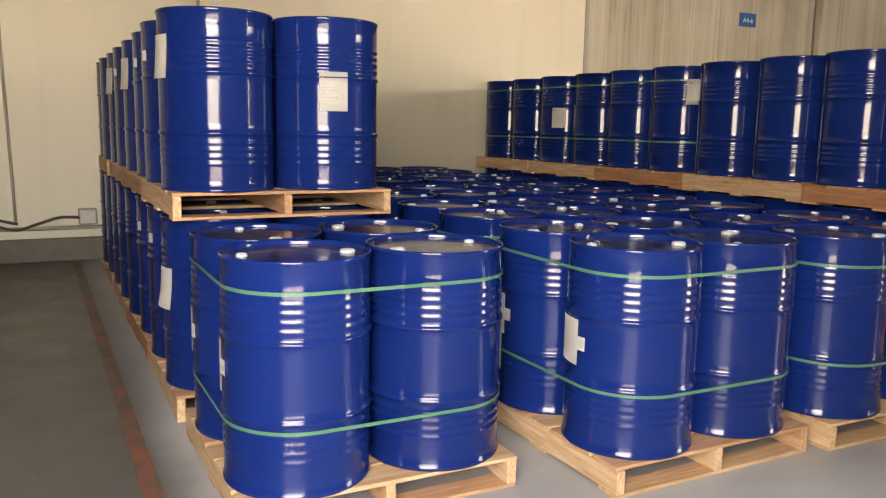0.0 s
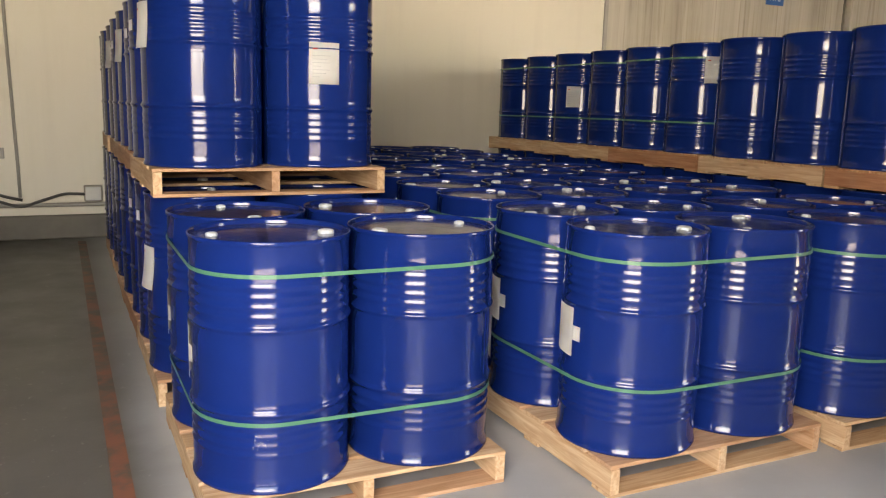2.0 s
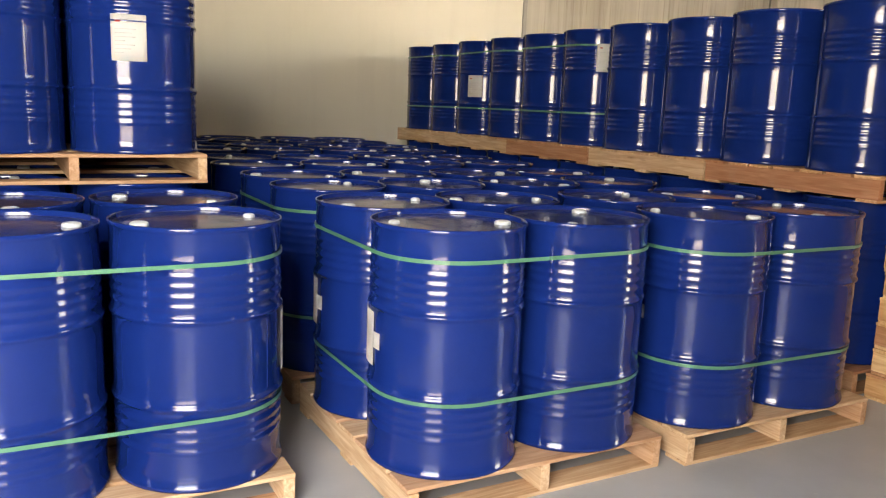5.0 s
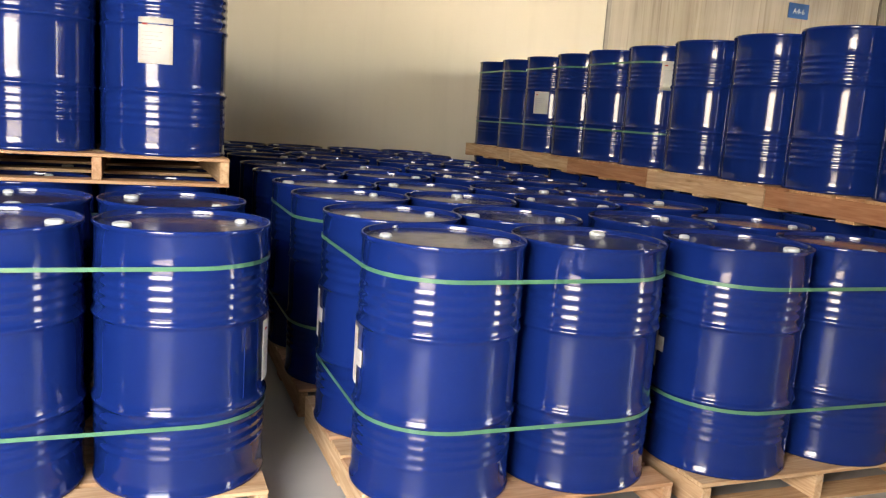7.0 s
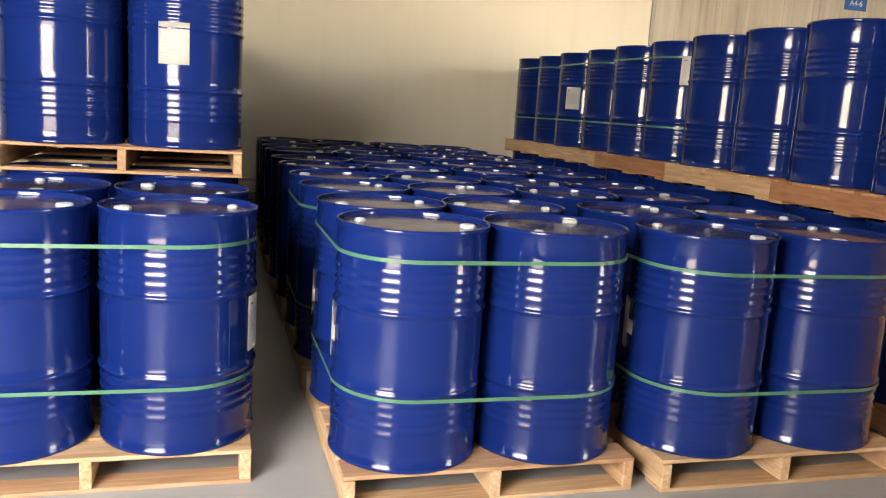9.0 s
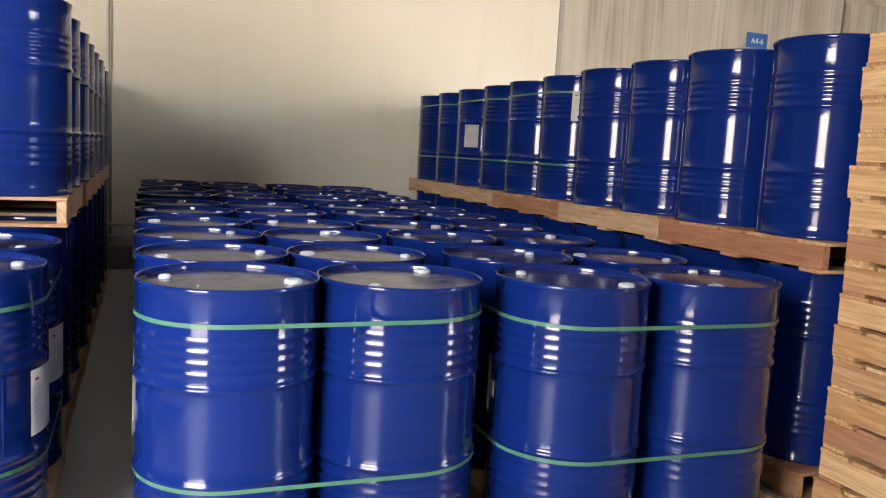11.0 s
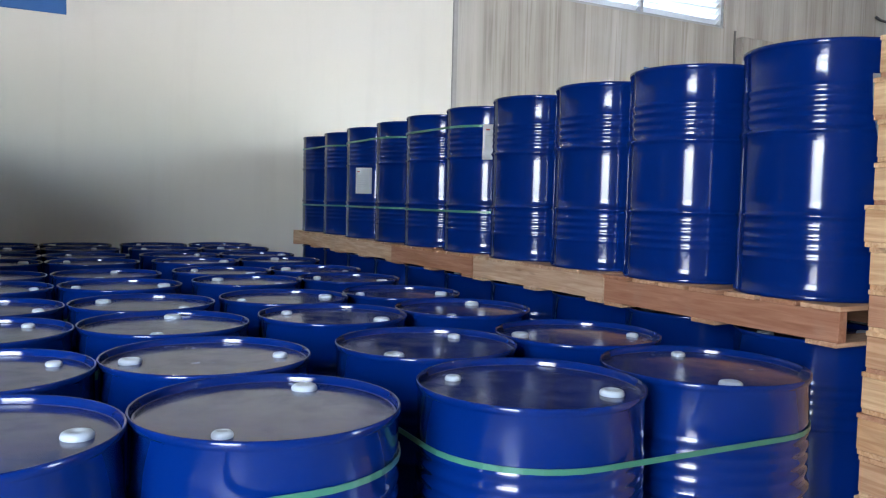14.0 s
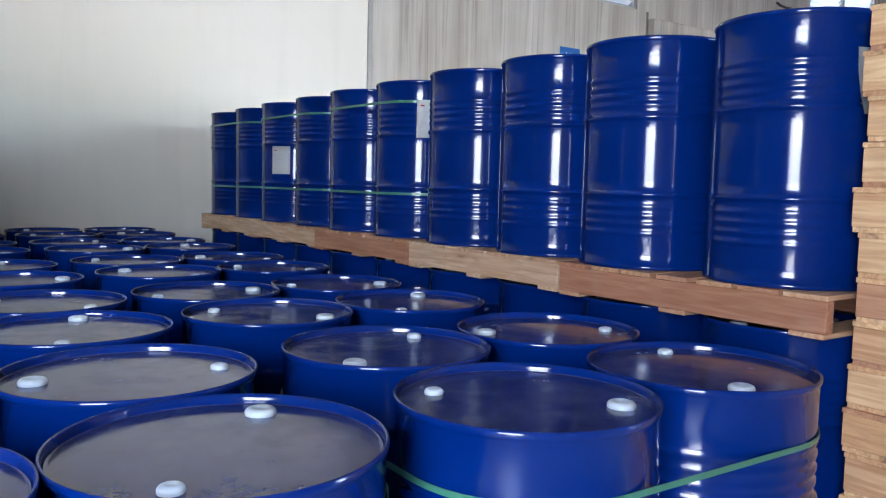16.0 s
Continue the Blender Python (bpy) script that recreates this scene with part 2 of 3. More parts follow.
def box(bm, x0, x1, y0, y1, z0, z1, bevel=0.0):
    """Adds a box, with its edges eased."""
    r = bmesh.ops.create_cube(bm, size=1.0, matrix=Matrix.LocRotScale(((x0 + x1) / 2, (y0 + y1) / 2, (z0 + z1) / 2), None, (x1 - x0, y1 - y0, z1 - z0)))
    if bevel:
        es = {e for v in r["verts"] for e in v.link_edges}
        bmesh.ops.bevel(bm, geom=list(es), offset=bevel, segments=1, affect="EDGES")
    return bm


def boxed(*a, bevel=0.0):
    return box(bmesh.new(), *a, bevel=bevel)


def lathe(profile, seg=48):
    """Turns a profile of (radius, z) round the z axis."""
    bm = bmesh.new()
    rings = []
    for r, z in profile:
        if r < 1e-6:
            rings.append([bm.verts.new((0, 0, z))])
        else:
            rings.append([bm.verts.new((r * math.cos(2 * math.pi * i / seg), r * math.sin(2 * math.pi * i / seg), z)) for i in range(seg)])
    for a, b in zip(rings, rings[1:]):
        for i in range(seg):
            j = (i + 1) % seg
            if len(a) == 1:
                bm.faces.new((a[0], b[j], b[i]))
            elif len(b) == 1:
                bm.faces.new((a[i], a[j], b[0]))
            else:
                bm.faces.new((a[i], a[j], b[j], b[i]))
    bmesh.ops.recalc_face_normals(bm, faces=bm.faces)
    return bm


def tube(points, r, seg=10, closed=False):
    """A round bar through the given points."""
    bm = bmesh.new()
    pts = [Vector(p) for p in points]
    rings = []
    for i, p in enumerate(pts):
        d = (pts[min(i + 1, len(pts) - 1)] - pts[max(i - 1, 0)]).normalized()
        u = d.orthogonal().normalized() if abs(d.z) > 0.95 else d.cross(Vector((0, 0, 1))).normalized()
        w = d.cross(u)
        rings.append([bm.verts.new(p + r * (math.cos(2 * math.pi * k / seg) * u + math.sin(2 * math.pi * k / seg) * w)) for k in range(seg)])
    for a, b in zip(rings, rings[1:]):
        for k in range(seg):
            bm.faces.new((a[k], a[(k + 1) % seg], b[(k + 1) % seg], b[k]))
    for rg in (rings[0], rings[-1]):
        bm.faces.new(rg)
    bmesh.ops.recalc_face_normals(bm, faces=bm.faces)
    return bm


# ---- setting ----
def wall_with_opening(name, label, mat, x0, x1, y0, y1, z1, openings):
    """A wall along x with rectangular openings (x0, x1, z0, z1) cut through it."""
    bm = bmesh.new()
    xs = sorted({x0, x1, *[o[0] for o in openings], *[o[1] for o in openings]})
    for a, b in zip(xs, xs[1:]):
        zs = [0.0]
        for o in openings:
            if o[0] <= a and b <= o[1]:
                zs += [o[2], o[3]]
        zs.append(z1)
        for lo, hi in zip(zs[::2], zs[1::2]):
            if hi - lo > 1e-4:
                box(bm, a, b, y0, y1, lo, hi)
    bmesh.ops.remove_doubles(bm, verts=bm.verts, dist=1e-4)
    return tagged(link_mesh(name, bm, mat), label, "wall", kind="structure")


floor = tagged(link_mesh("floor", boxed(HX0 - 0.3, HX1 + 0.3, HY0 - 0.3, HY1 + 0.3, -0.2, 0.0), M_FLOOR), "grey trowelled concrete warehouse floor, worn and stained in the aisle", "floor", kind="structure")
ground = tagged(link_mesh("ground", boxed(-60, 60, -60, HY0 - 0.3, -0.25, -0.02), M_GROUND), "pale sunlit concrete yard outside the open door", "ground", kind="structure")
COL_X = 7.02
LOUVERS = [(8.4, 11.51, 4.08, 5.4), (16.05, 18.4, 4.3, 5.6)]
wall_back_a = wall_with_opening("wall_back_painted", "cream painted warehouse back wall, faintly streaked", M_WALL, HX0, COL_X, HY1, HY1 + 0.25, HZ, [])
wall_back_b = wall_with_opening("wall_back_concrete", "bare board-marked concrete wall with dark vertical run-off streaks", M_CONC, COL_X, HX1, HY1 + 0.03, HY1 + 0.25, HZ, LOUVERS)
# the right-hand opening is added to let in fill light
wall_front = wall_with_opening("wall_front", "cream painted wall with one wide open doorway and an added opening for fill light", M_WALL, HX0, HX1, HY0 - 0.25, HY0, HZ, [(d[0], d[1], 0.0, d[2]) for d in (DOOR, FILL_OPENING)])
for nm, xx in (("wall_left", HX0 - 0.25), ("wall_right", HX1)):
    tagged(link_mesh(nm, boxed(xx, xx + 0.25, HY0 - 0.25, HY1 + 0.25, 0, HZ), M_BARE), "plain bare grey warehouse side wall", "wall", kind="structure")
tagged(link_mesh("ceiling", boxed(HX0 - 0.3, HX1 + 0.3, HY0 - 0.3, HY1 + 0.3, HZ, HZ + 0.15), M_CEIL), "grey sheet roof high over the warehouse", "ceiling", kind="structure")

# plinth along the foot of the back wall, conduit and cables over it
tagged(link_mesh("plinth", boxed(HX0, COL_X, HY1 - 0.06, HY1 + 0.002, 0.0, 0.25, bevel=0.012), M_PLINTH), "dark stained concrete plinth at the foot of the wall", "plinth", kind="structure")
tagged(link_mesh("trim", boxed(COL_X - 0.035, COL_X + 0.03, HY1 - 0.02, HY1 + 0.05, 0, HZ, bevel=0.006), M_PIPE), "narrow grey joint strip between painted and bare wall", "trim", kind="structure")
c = tagged(link_mesh("conduit", tube([(-4.0, HY1 - 0.05, 0.36), (1.2, HY1 - 0.05, 0.36), (2.9, HY1 - 0.05, 0.36)], 0.022), M_PIPE, smooth=True), "grey steel conduit running low along the wall", "conduit")
c = tagged(link_mesh("conduit", tube([(0.9, HY1 - 0.04, 0.49), (3.2, HY1 - 0.04, 0.49)], 0.02), M_PIPE, smooth=True), "thin grey conduit fixed low on the wall", "conduit")
c = tagged(link_mesh("conduit", tube([(-0.22, HY1 - 0.025, 0.44), (-0.225, HY1 - 0.025, 0.8), (-0.26, HY1 - 0.025, 2.2), (-0.27, HY1 - 0.025, HZ)], 0.016), M_PIPE, smooth=True), "thin grey vertical conduit on the painted wall", "conduit")
c = tagged(link_mesh("conduit", tube([(1.69, HY1 - 0.025, 0.3), (1.69, HY1 - 0.025, 2.2), (1.69, HY1 - 0.025, HZ)], 0.018), M_PIPE, smooth=True), "thin grey vertical conduit on the painted wall", "conduit")
def wall_cable(knots, off):
    """A cable along the back wall through the given (x, z), sagging smoothly between them."""
    pts = []
    for i in range(len(knots) - 1):
        p = [knots[max(0, min(len(knots) - 1, i + k))] for k in (-1, 0, 1, 2)]
        for j in range(8):
            u = j / 8
            q = [0.5 * (2 * p[1][c] + (p[2][c] - p[0][c]) * u + (2 * p[0][c] - 5 * p[1][c] + 4 * p[2][c] - p[3][c]) * u * u + (3 * p[1][c] - p[0][c] - 3 * p[2][c] + p[3][c]) * u ** 3) for c in (0, 1)]
            pts.append((q[0], HY1 - off, q[1]))
    pts.append((knots[-1][0], HY1 - off, knots[-1][1]))
    return tagged(link_mesh("cable", tube(pts, 0.015, 8), M_CABLE, smooth=True), "black electric cable sagging along the wall", "cable")


wall_cable([(-2.6, 0.5), (-1.6, 0.62), (-0.9, 0.6), (-0.57, 0.54), (-0.37, 0.46), (-0.2, 0.415)], 0.05)
wall_cable([(-2.6, 0.44), (-1.4, 0.53), (-0.58, 0.45), (-0.24, 0.355), (-0.05, 0.40), (0.17, 0.47), (0.30, 0.475), (0.42, 0.465)], 0.075)
sb = tagged(new("junction_box"), "small grey electric box at the end of the cable", "electric box")
sb.location = (0.47, HY1, 0.47)
part("body", boxed(-0.09, 0.09, -0.09, 0.0, -0.08, 0.09, bevel=0.01), M_PIPE, sb)
part("cover", boxed(-0.075, 0.075, -0.1, -0.088, -0.065, 0.075, bevel=0.003), M_STEEL, sb)
vp = tagged(new("wall_plate"), "long narrow cream cover plate on the painted wall", "cover plate")
vp.location = (-0.56, HY1, 0.895)
part("frame", boxed(-0.22, 0.22, -0.02, 0.0, -0.055, 0.055, bevel=0.006), M_PIPE, vp)
part("panel", boxed(-0.185, 0.185, -0.03, -0.018, -0.03, 0.03, bevel=0.004), M_WALL, vp)
tagged(link_mesh("floor_line", boxed(0.295, 0.37, 0.4, HY1 - 0.3, 0.0, 0.004), M_LINE), "worn red painted floor line along the aisle", "floor marking", kind="structure")

# pilaster and its joints on the bare wall
bm = boxed(11.76, 14.32, HY1 - 0.10, HY1 + 0.028, 0, 3.97, bevel=0.012)
tagged(link_mesh("pilaster", bm, M_CONC), "broad bare concrete panel standing proud, ending below the roof", "pilaster", kind="structure")
tagged(link_mesh("trim_joint", boxed(11.715, 11.745, HY1 + 0.012, HY1 + 0.034, 0, 4.07), M_PLINTH), "dark open joint between two concrete panels", "trim", kind="structure")
hook = tagged(new("wall_bracket"), "short dark steel bracket bent out of the concrete wall", "bracket")
hook.location = (15.15, HY1 + 0.03, 4.64)
part("rod", tube([(-0.22, -0.06, 0.04), (-0.12, -0.07, 0.0), (0.1, -0.07, -0.01), (0.22, -0.05, -0.01)], 0.022, 8), M_CABLE, hook, smooth=True)
part("fixing", boxed(0.16, 0.24, -0.05, 0.0, -0.04, 0.03, bevel=0.004), M_CABLE, hook)


def louver_window(idx, x0, x1, z0, z1):
    w = tagged(new("window_%d" % idx), "high louvered window with pale slats letting in daylight", "window", kind="structure")
    w.location = ((x0 + x1) / 2, HY1 + 0.14, z0)
    hw, hh = (x1 - x0) / 2, z1 - z0
    bm = bmesh.new()
    box(bm, -hw, hw, -0.08, 0.1, 0.0, 0.04)
    box(bm, -hw, hw, -0.08, 0.1, hh - 0.04, hh)
    for xx in (-hw, -0.025, hw - 0.05):
        box(bm, xx, xx + 0.05, -0.08, 0.1, 0.04, hh - 0.04)
    part("window_frame", bm, M_STEEL, w)
    slat = boxed(-0.5, 0.5, -0.055, 0.055, -0.004, 0.004)
    first = None
    for side in (-1, 1):
        n = int((hh - 0.1) / 0.085)
        for i in range(n):
            if first is None:
                ob = first = part("slat", slat, M_LOUVER, w)
            else:
                ob = new("slat", first.data)
                ob.parent = w
            ob.matrix_basis = Matrix.LocRotScale((side * hw / 2, 0, 0.09 + 0.085 * i), Euler((radians(-38), 0, 0)), (hw - 0.06, 1, 1))


for i, o in enumerate(LOUVERS):
    louver_window(i + 1, *o)

# greenery beyond the yard, seen only mirrored in the drums
rnd = random.Random(4)
verts, faces = [], []
for i in range(9000):
    u = rnd.uniform(-88, 20)
    h = 3.5 + 0.5 * math.sin(u * 0.31) + 0.35 * math.sin(u * 0.9 + 1)
    far = 31 + rnd.gauss(0, 1.2)
    cx, cy, cz = far * math.sin(radians(u)), -far * math.cos(radians(u)), rnd.uniform(0.0, 1.0) ** 0.7 * h
    a, b, s = rnd.uniform(0, 6.28), rnd.uniform(-0.9, 0.9), rnd.uniform(0.28, 0.6)
    e1 = Vector((math.cos(a), math.sin(a), 0)) * s
    e2 = Vector((-math.sin(a) * math.sin(b), math.cos(a) * math.sin(b), math.cos(b))) * s * 0.6
    p = Vector((cx, cy, cz))
    k = len(verts)
    verts += [tuple(p - e1), tuple(p + e2), tuple(p + e1), tuple(p - e2)]
    faces.append((k, k + 1, k + 2, k + 3))
me = bpy.data.meshes.new("hedge")
me.from_pydata(verts, [], faces)
me.materials.append(M_LEAF)
tagged(new("hedge", me), "dense green hedge beyond the sunlit yard", "hedge", kind="stuff")

# ---- drums ----
DR, DH = 0.2835, 0.885


def drum_profile():
    base = [(0.0, 0.012), (0.25, 0.012), (0.282, 0.016), (0.286, 0.001), (0.2905, 0.0), (0.2928, 0.004), (0.2932, 0.010), (0.2915, 0.016), (DR + 0.0045, 0.020), (DR + 0.0045, 0.06)]
    pr = [(r - 0.0045 if r > 0.1 else r, z) for r, z in base]
    def bead(z, h, w):
        return [(DR + h * (0.5 + 0.5 * math.cos(math.pi * t)), z + w * t) for t in (-1, -0.6, -0.25, 0, 0.25, 0.6, 1)]
    for z in (0.140, 0.174, 0.208, 0.242):
        pr += bead(z, 0.0026, 0.0155)
    pr += bead(0.288, 0.0085, 0.017)
    pr += [(DR, 0.34), (DR, 0.44), (DR, 0.53)]
    pr += bead(0.582, 0.0085, 0.017)
    for z in (0.628, 0.662, 0.696, 0.730):
        pr += bead(z, 0.0034, 0.0155)
    pr += [(DR, 0.79), (DR, 0.864), (0.2855, 0.867), (0.2878, 0.871), (0.2886, 0.877), (0.2876, 0.883), (0.2848, 0.885), (0.2812, 0.882), (0.2795, 0.872), (0.2775, 0.855)]
    return pr


def make_drum():
    d = tagged(new("steel_drum"), "glossy dark blue steel drum with ribbed sides and white bung caps", "drum")
    part("body", lathe(drum_profile(), 64), M_DRUM, d, smooth=True)
    lid = part("lid", lathe([(0.2776, 0.866), (0.2755, 0.8645), (0.271, 0.8648), (0.2, 0.866), (0.1, 0.867), (0.0, 0.867)], 48), M_LID, d, "blue steel drum head, lightly dusty", smooth=True)
    seam = bmesh.new()
    box(seam, DR - 0.001, DR + 0.0016, -0.0025, 0.0025, 0.312, 0.556, bevel=0.0007)
    sm = part("weld_seam", seam, M_DRUM, d)
    sm.rotation_euler = (0, 0, radians(115))
    for nm, px, r, h in (("bung_cap", 0.203, 0.030, 0.0145), ("vent_cap", -0.203, 0.0205, 0.0135)):
        prof = [(r, 0.0), (r + 0.001, h * 0.3), (r, h * 0.6), (r - 0.003, h * 0.85), (r - 0.008, h * 0.97), (r * 0.5, h), (r * 0.42, h - 0.002), (0.0, h - 0.002)]
        bmc = lathe(prof, 20)
        bmesh.ops.translate(bmc, verts=bmc.verts, vec=(px, 0, 0.8655))
        part(nm, bmc, M_CAP, d, "white plastic screw cap", smooth=True)
    return d


PROTO = make_drum()
PROTO_USED = [False]
drum_rng = random.Random(11)


def place_drum(x, y, z, turn, group, label=None):
    m = Matrix.Translation((x, y, z)) @ Euler((0, 0, radians(turn))).to_matrix().to_4x4()
    if not PROTO_USED[0]:
        PROTO_USED[0] = True
        PROTO.matrix_basis = m
        d = PROTO
    else:
        d = copy_thing(PROTO, m)
    return tagged(d, label or "", group=group)


def curved_patch(a0, a1, z0, z1, r, nseg=8, curl=0.0):
    """A sheet of paper that lies on a drum's side between two angles; curl lifts its lower edge."""
    bm = bmesh.new()
    rows = []
    for zi in range(4):
        z = z0 + (z1 - z0) * zi / 3
        rr = r + curl * (1 - zi / 3) ** 2
        rows.append([bm.verts.new((rr * math.cos(radians(a0 + (a1 - a0) * i / nseg)), rr * math.sin(radians(a0 + (a1 - a0) * i / nseg)), z)) for i in range(nseg + 1)])
    for a, b in zip(rows, rows[1:]):
        for i in range(nseg):
            bm.faces.new((a[i], a[i + 1], b[i + 1], b[i]))
    ext = bmesh.ops.solidify(bm, geom=list(bm.faces), thickness=-0.0008)
    bmesh.ops.recalc_face_normals(bm, faces=bm.faces)
    return bm


def drum_label(drum, ang, zc, w, h, printed=True, curl=0.0):
    """A paper label on the drum's side; ang is in the world, in degrees."""
    turn = math.degrees(drum.matrix_basis.to_euler().z)
    a = ang - turn
    half = math.degrees(w / 2 / DR)
    r = DR + 0.0075
    lb = part("label", curved_patch(a - half, a + half, zc - h / 2, zc + h / 2, r, curl=curl), M_PAPER, drum, "white paper label", smooth=True)
    if printed:
        bars = bmesh.new()
        rr = r + 0.0012
        for k in range(7):
            zz = zc + h * (0.18 - 0.085 * k)
            ln = half * (0.75, 0.6, 0.72, 0.35, 0.7, 0.55, 0.3)[k]
            src = curved_patch(a - half * 0.78, a - half * 0.78 + ln * 2 * 0.8, zz, zz + h * 0.012, rr, 4)
            tmp = bpy.data.meshes.new("print_lines_source")
            src.to_mesh(tmp)
            src.free()
            bars.from_mesh(tmp)
            bpy.data.meshes.remove(tmp)
        part("print_lines", bars, M_PRINT, lb, "grey lines of small print", smooth=True)
        part("mark", curved_patch(a - half * 0.75, a - half * 0.45, zc + h * 0.33, zc + h * 0.37, rr, 3), M_RED, lb, "small red printed mark", smooth=True)


def cross_label(drum, ang, zc=0.46):
    """A white cross-shaped sticker: one upright bar and a shorter cross bar."""
    turn = math.degrees(drum.matrix_basis.to_euler().z)
    a, r = ang - turn, DR + 0.0075
    bm = curved_patch(a - 17, a + 17, zc - 0.1, zc + 0.1, r)
    tmp = bpy.data.meshes.new("arm_source")
    for s0, s1 in ((17, 26), (-26, -17)):
        src = curved_patch(a + s0, a + s1, zc - 0.03, zc + 0.03, r, 4)
        src.to_mesh(tmp)
        src.free()
        bm.from_mesh(tmp)
    bpy.data.meshes.remove(tmp)
    part("sticker", bm, M_PAPER, drum, "white cross-shaped sticker", smooth=True)


# ---- pallets ----
PW, PD, PH = 1.15, 1.15, 0.135


def make_pallet(name, mat, label, seed):
    """Three stringers along y, seven deck boards and three bottom boards along x."""
    rg = random.Random(seed)
    p = tagged(new(name), label, "pallet")
    str_mesh, deck_mesh, foot_mesh = None, None, None
    for k in range(3):
        x = (-PW / 2 + 0.022, 0.0, PW / 2 - 0.022)[k]
        bm = boxed(-PD / 2, PD / 2, -0.021, 0.021, -0.0515, 0.0515, bevel=0.003) if str_mesh is None else None
        ob = part("stringer", bm, mat, p) if bm else new("stringer", str_mesh)
        str_mesh = ob.data
        ob.parent = p
        ob.matrix_basis = Matrix.Translation((x, rg.uniform(-0.004, 0.004), 0.016 + 0.0515)) @ Euler((0, 0, radians(90))).to_matrix().to_4x4()
    ys = [-PD / 2 + 0.074 + k * (PD - 0.148) / 6 for k in range(7)]
    for k, y in enumerate(ys):
        bm = boxed(-PW / 2, PW / 2, -0.074, 0.074, -0.008, 0.008, bevel=0.002) if deck_mesh is None else None
        ob = part("deck_board", bm, mat, p) if bm else new("deck_board", deck_mesh)
        deck_mesh = ob.data
        ob.parent = p
        ob.matrix_basis = Matrix.LocRotScale((rg.uniform(-0.0015, 0.0015), y + rg.uniform(-0.006, 0.006), PH - 0.008), Euler((0, 0, radians(rg.uniform(-0.4, 0.4)))), (1, 1.0 if k in (0, 6) else rg.uniform(0.92, 1.03), 1))
    for k, y in enumerate((-PD / 2 + 0.06, 0.0, PD / 2 - 0.06)):
        ob = new("bottom_board", deck_mesh)
        ob.parent = p
        ob.matrix_basis = Matrix.LocRotScale((rg.uniform(-0.0015, 0.0015), y + rg.uniform(-0.004, 0.004), 0.008), None, (1, 0.78, 1))
    return p


PALLET = [make_pallet("pallet", M_WOOD, "pale softwood pallet carrying four blue drums", 3), make_pallet("pallet", M_WOODR, "reddish softwood pallet carrying four blue drums", 5)]
SPARE = [make_pallet("pallet", M_WOODS, "empty raw softwood pallet in a tall stack", 9)]
USED = {}


def place_pallet(proto, x, y, z, turn, group, label=""):
    m = Matrix.Translation((x, y, z)) @ Euler((0, 0, radians(turn))).to_matrix().to_4x4()
    if proto not in USED:
        USED[proto] = True
        proto.matrix_basis = m
        return tagged(proto, label, group=group)
    return tagged(copy_thing(proto, m), label, group=group)


def hull_path(centres, r, n=10):
    """The way of a band pulled round four equal circles given counter-clockwise."""
    pts = []
    k = len(centres)
    for i in range(k):
        p, c_, q = Vector(centres[i - 1]), Vector(centres[i]), Vector(centres[(i + 1) % k])
        a0 = math.atan2((c_ - p).y, (c_ - p).x) - math.pi / 2
        a1 = math.atan2((q - c_).y, (q - c_).x) - math.pi / 2
        while a1 < a0:
            a1 += 2 * math.pi
        for j in range(n + 1):
            a = a0 + (a1 - a0) * j / n
            pts.append((c_.x + r * math.cos(a), c_.y + r * math.sin(a)))
    return pts


def strap(centres, z, width, tilt, group):
    """A flat green band round a pallet's four drums."""
    bm = bmesh.new()
    ring = hull_path(centres, DR + 0.0035)
    ring2 = hull_path(centres, DR + 0.0055)
    cx = sum(q[0] for q in centres) / 4
    cy = sum(q[1] for q in centres) / 4
    def zz(x, y):
        return z + tilt[0] * (x - cx) + tilt[1] * (y - cy)
    loops = []
    for rg, dz in ((ring2, -width / 2), (ring2, width / 2), (ring, width / 2), (ring, -width / 2)):
        loops.append([bm.verts.new((x, y, zz(x, y) + dz)) for x, y in rg])
    n = len(ring)
    for a, b in ((0, 1), (1, 2), (2, 3), (3, 0)):
        for i in range(n):
            j = (i + 1) % n
            bm.faces.new((loops[a][i], loops[a][j], loops[b][j], loops[b][i]))
    bmesh.ops.recalc_face_normals(bm, faces=bm.faces)
    return tagged(link_mesh("strap", bm, M_STRAP), "green plastic packing strap round four blue drums", "strap", group)


ALL = {}


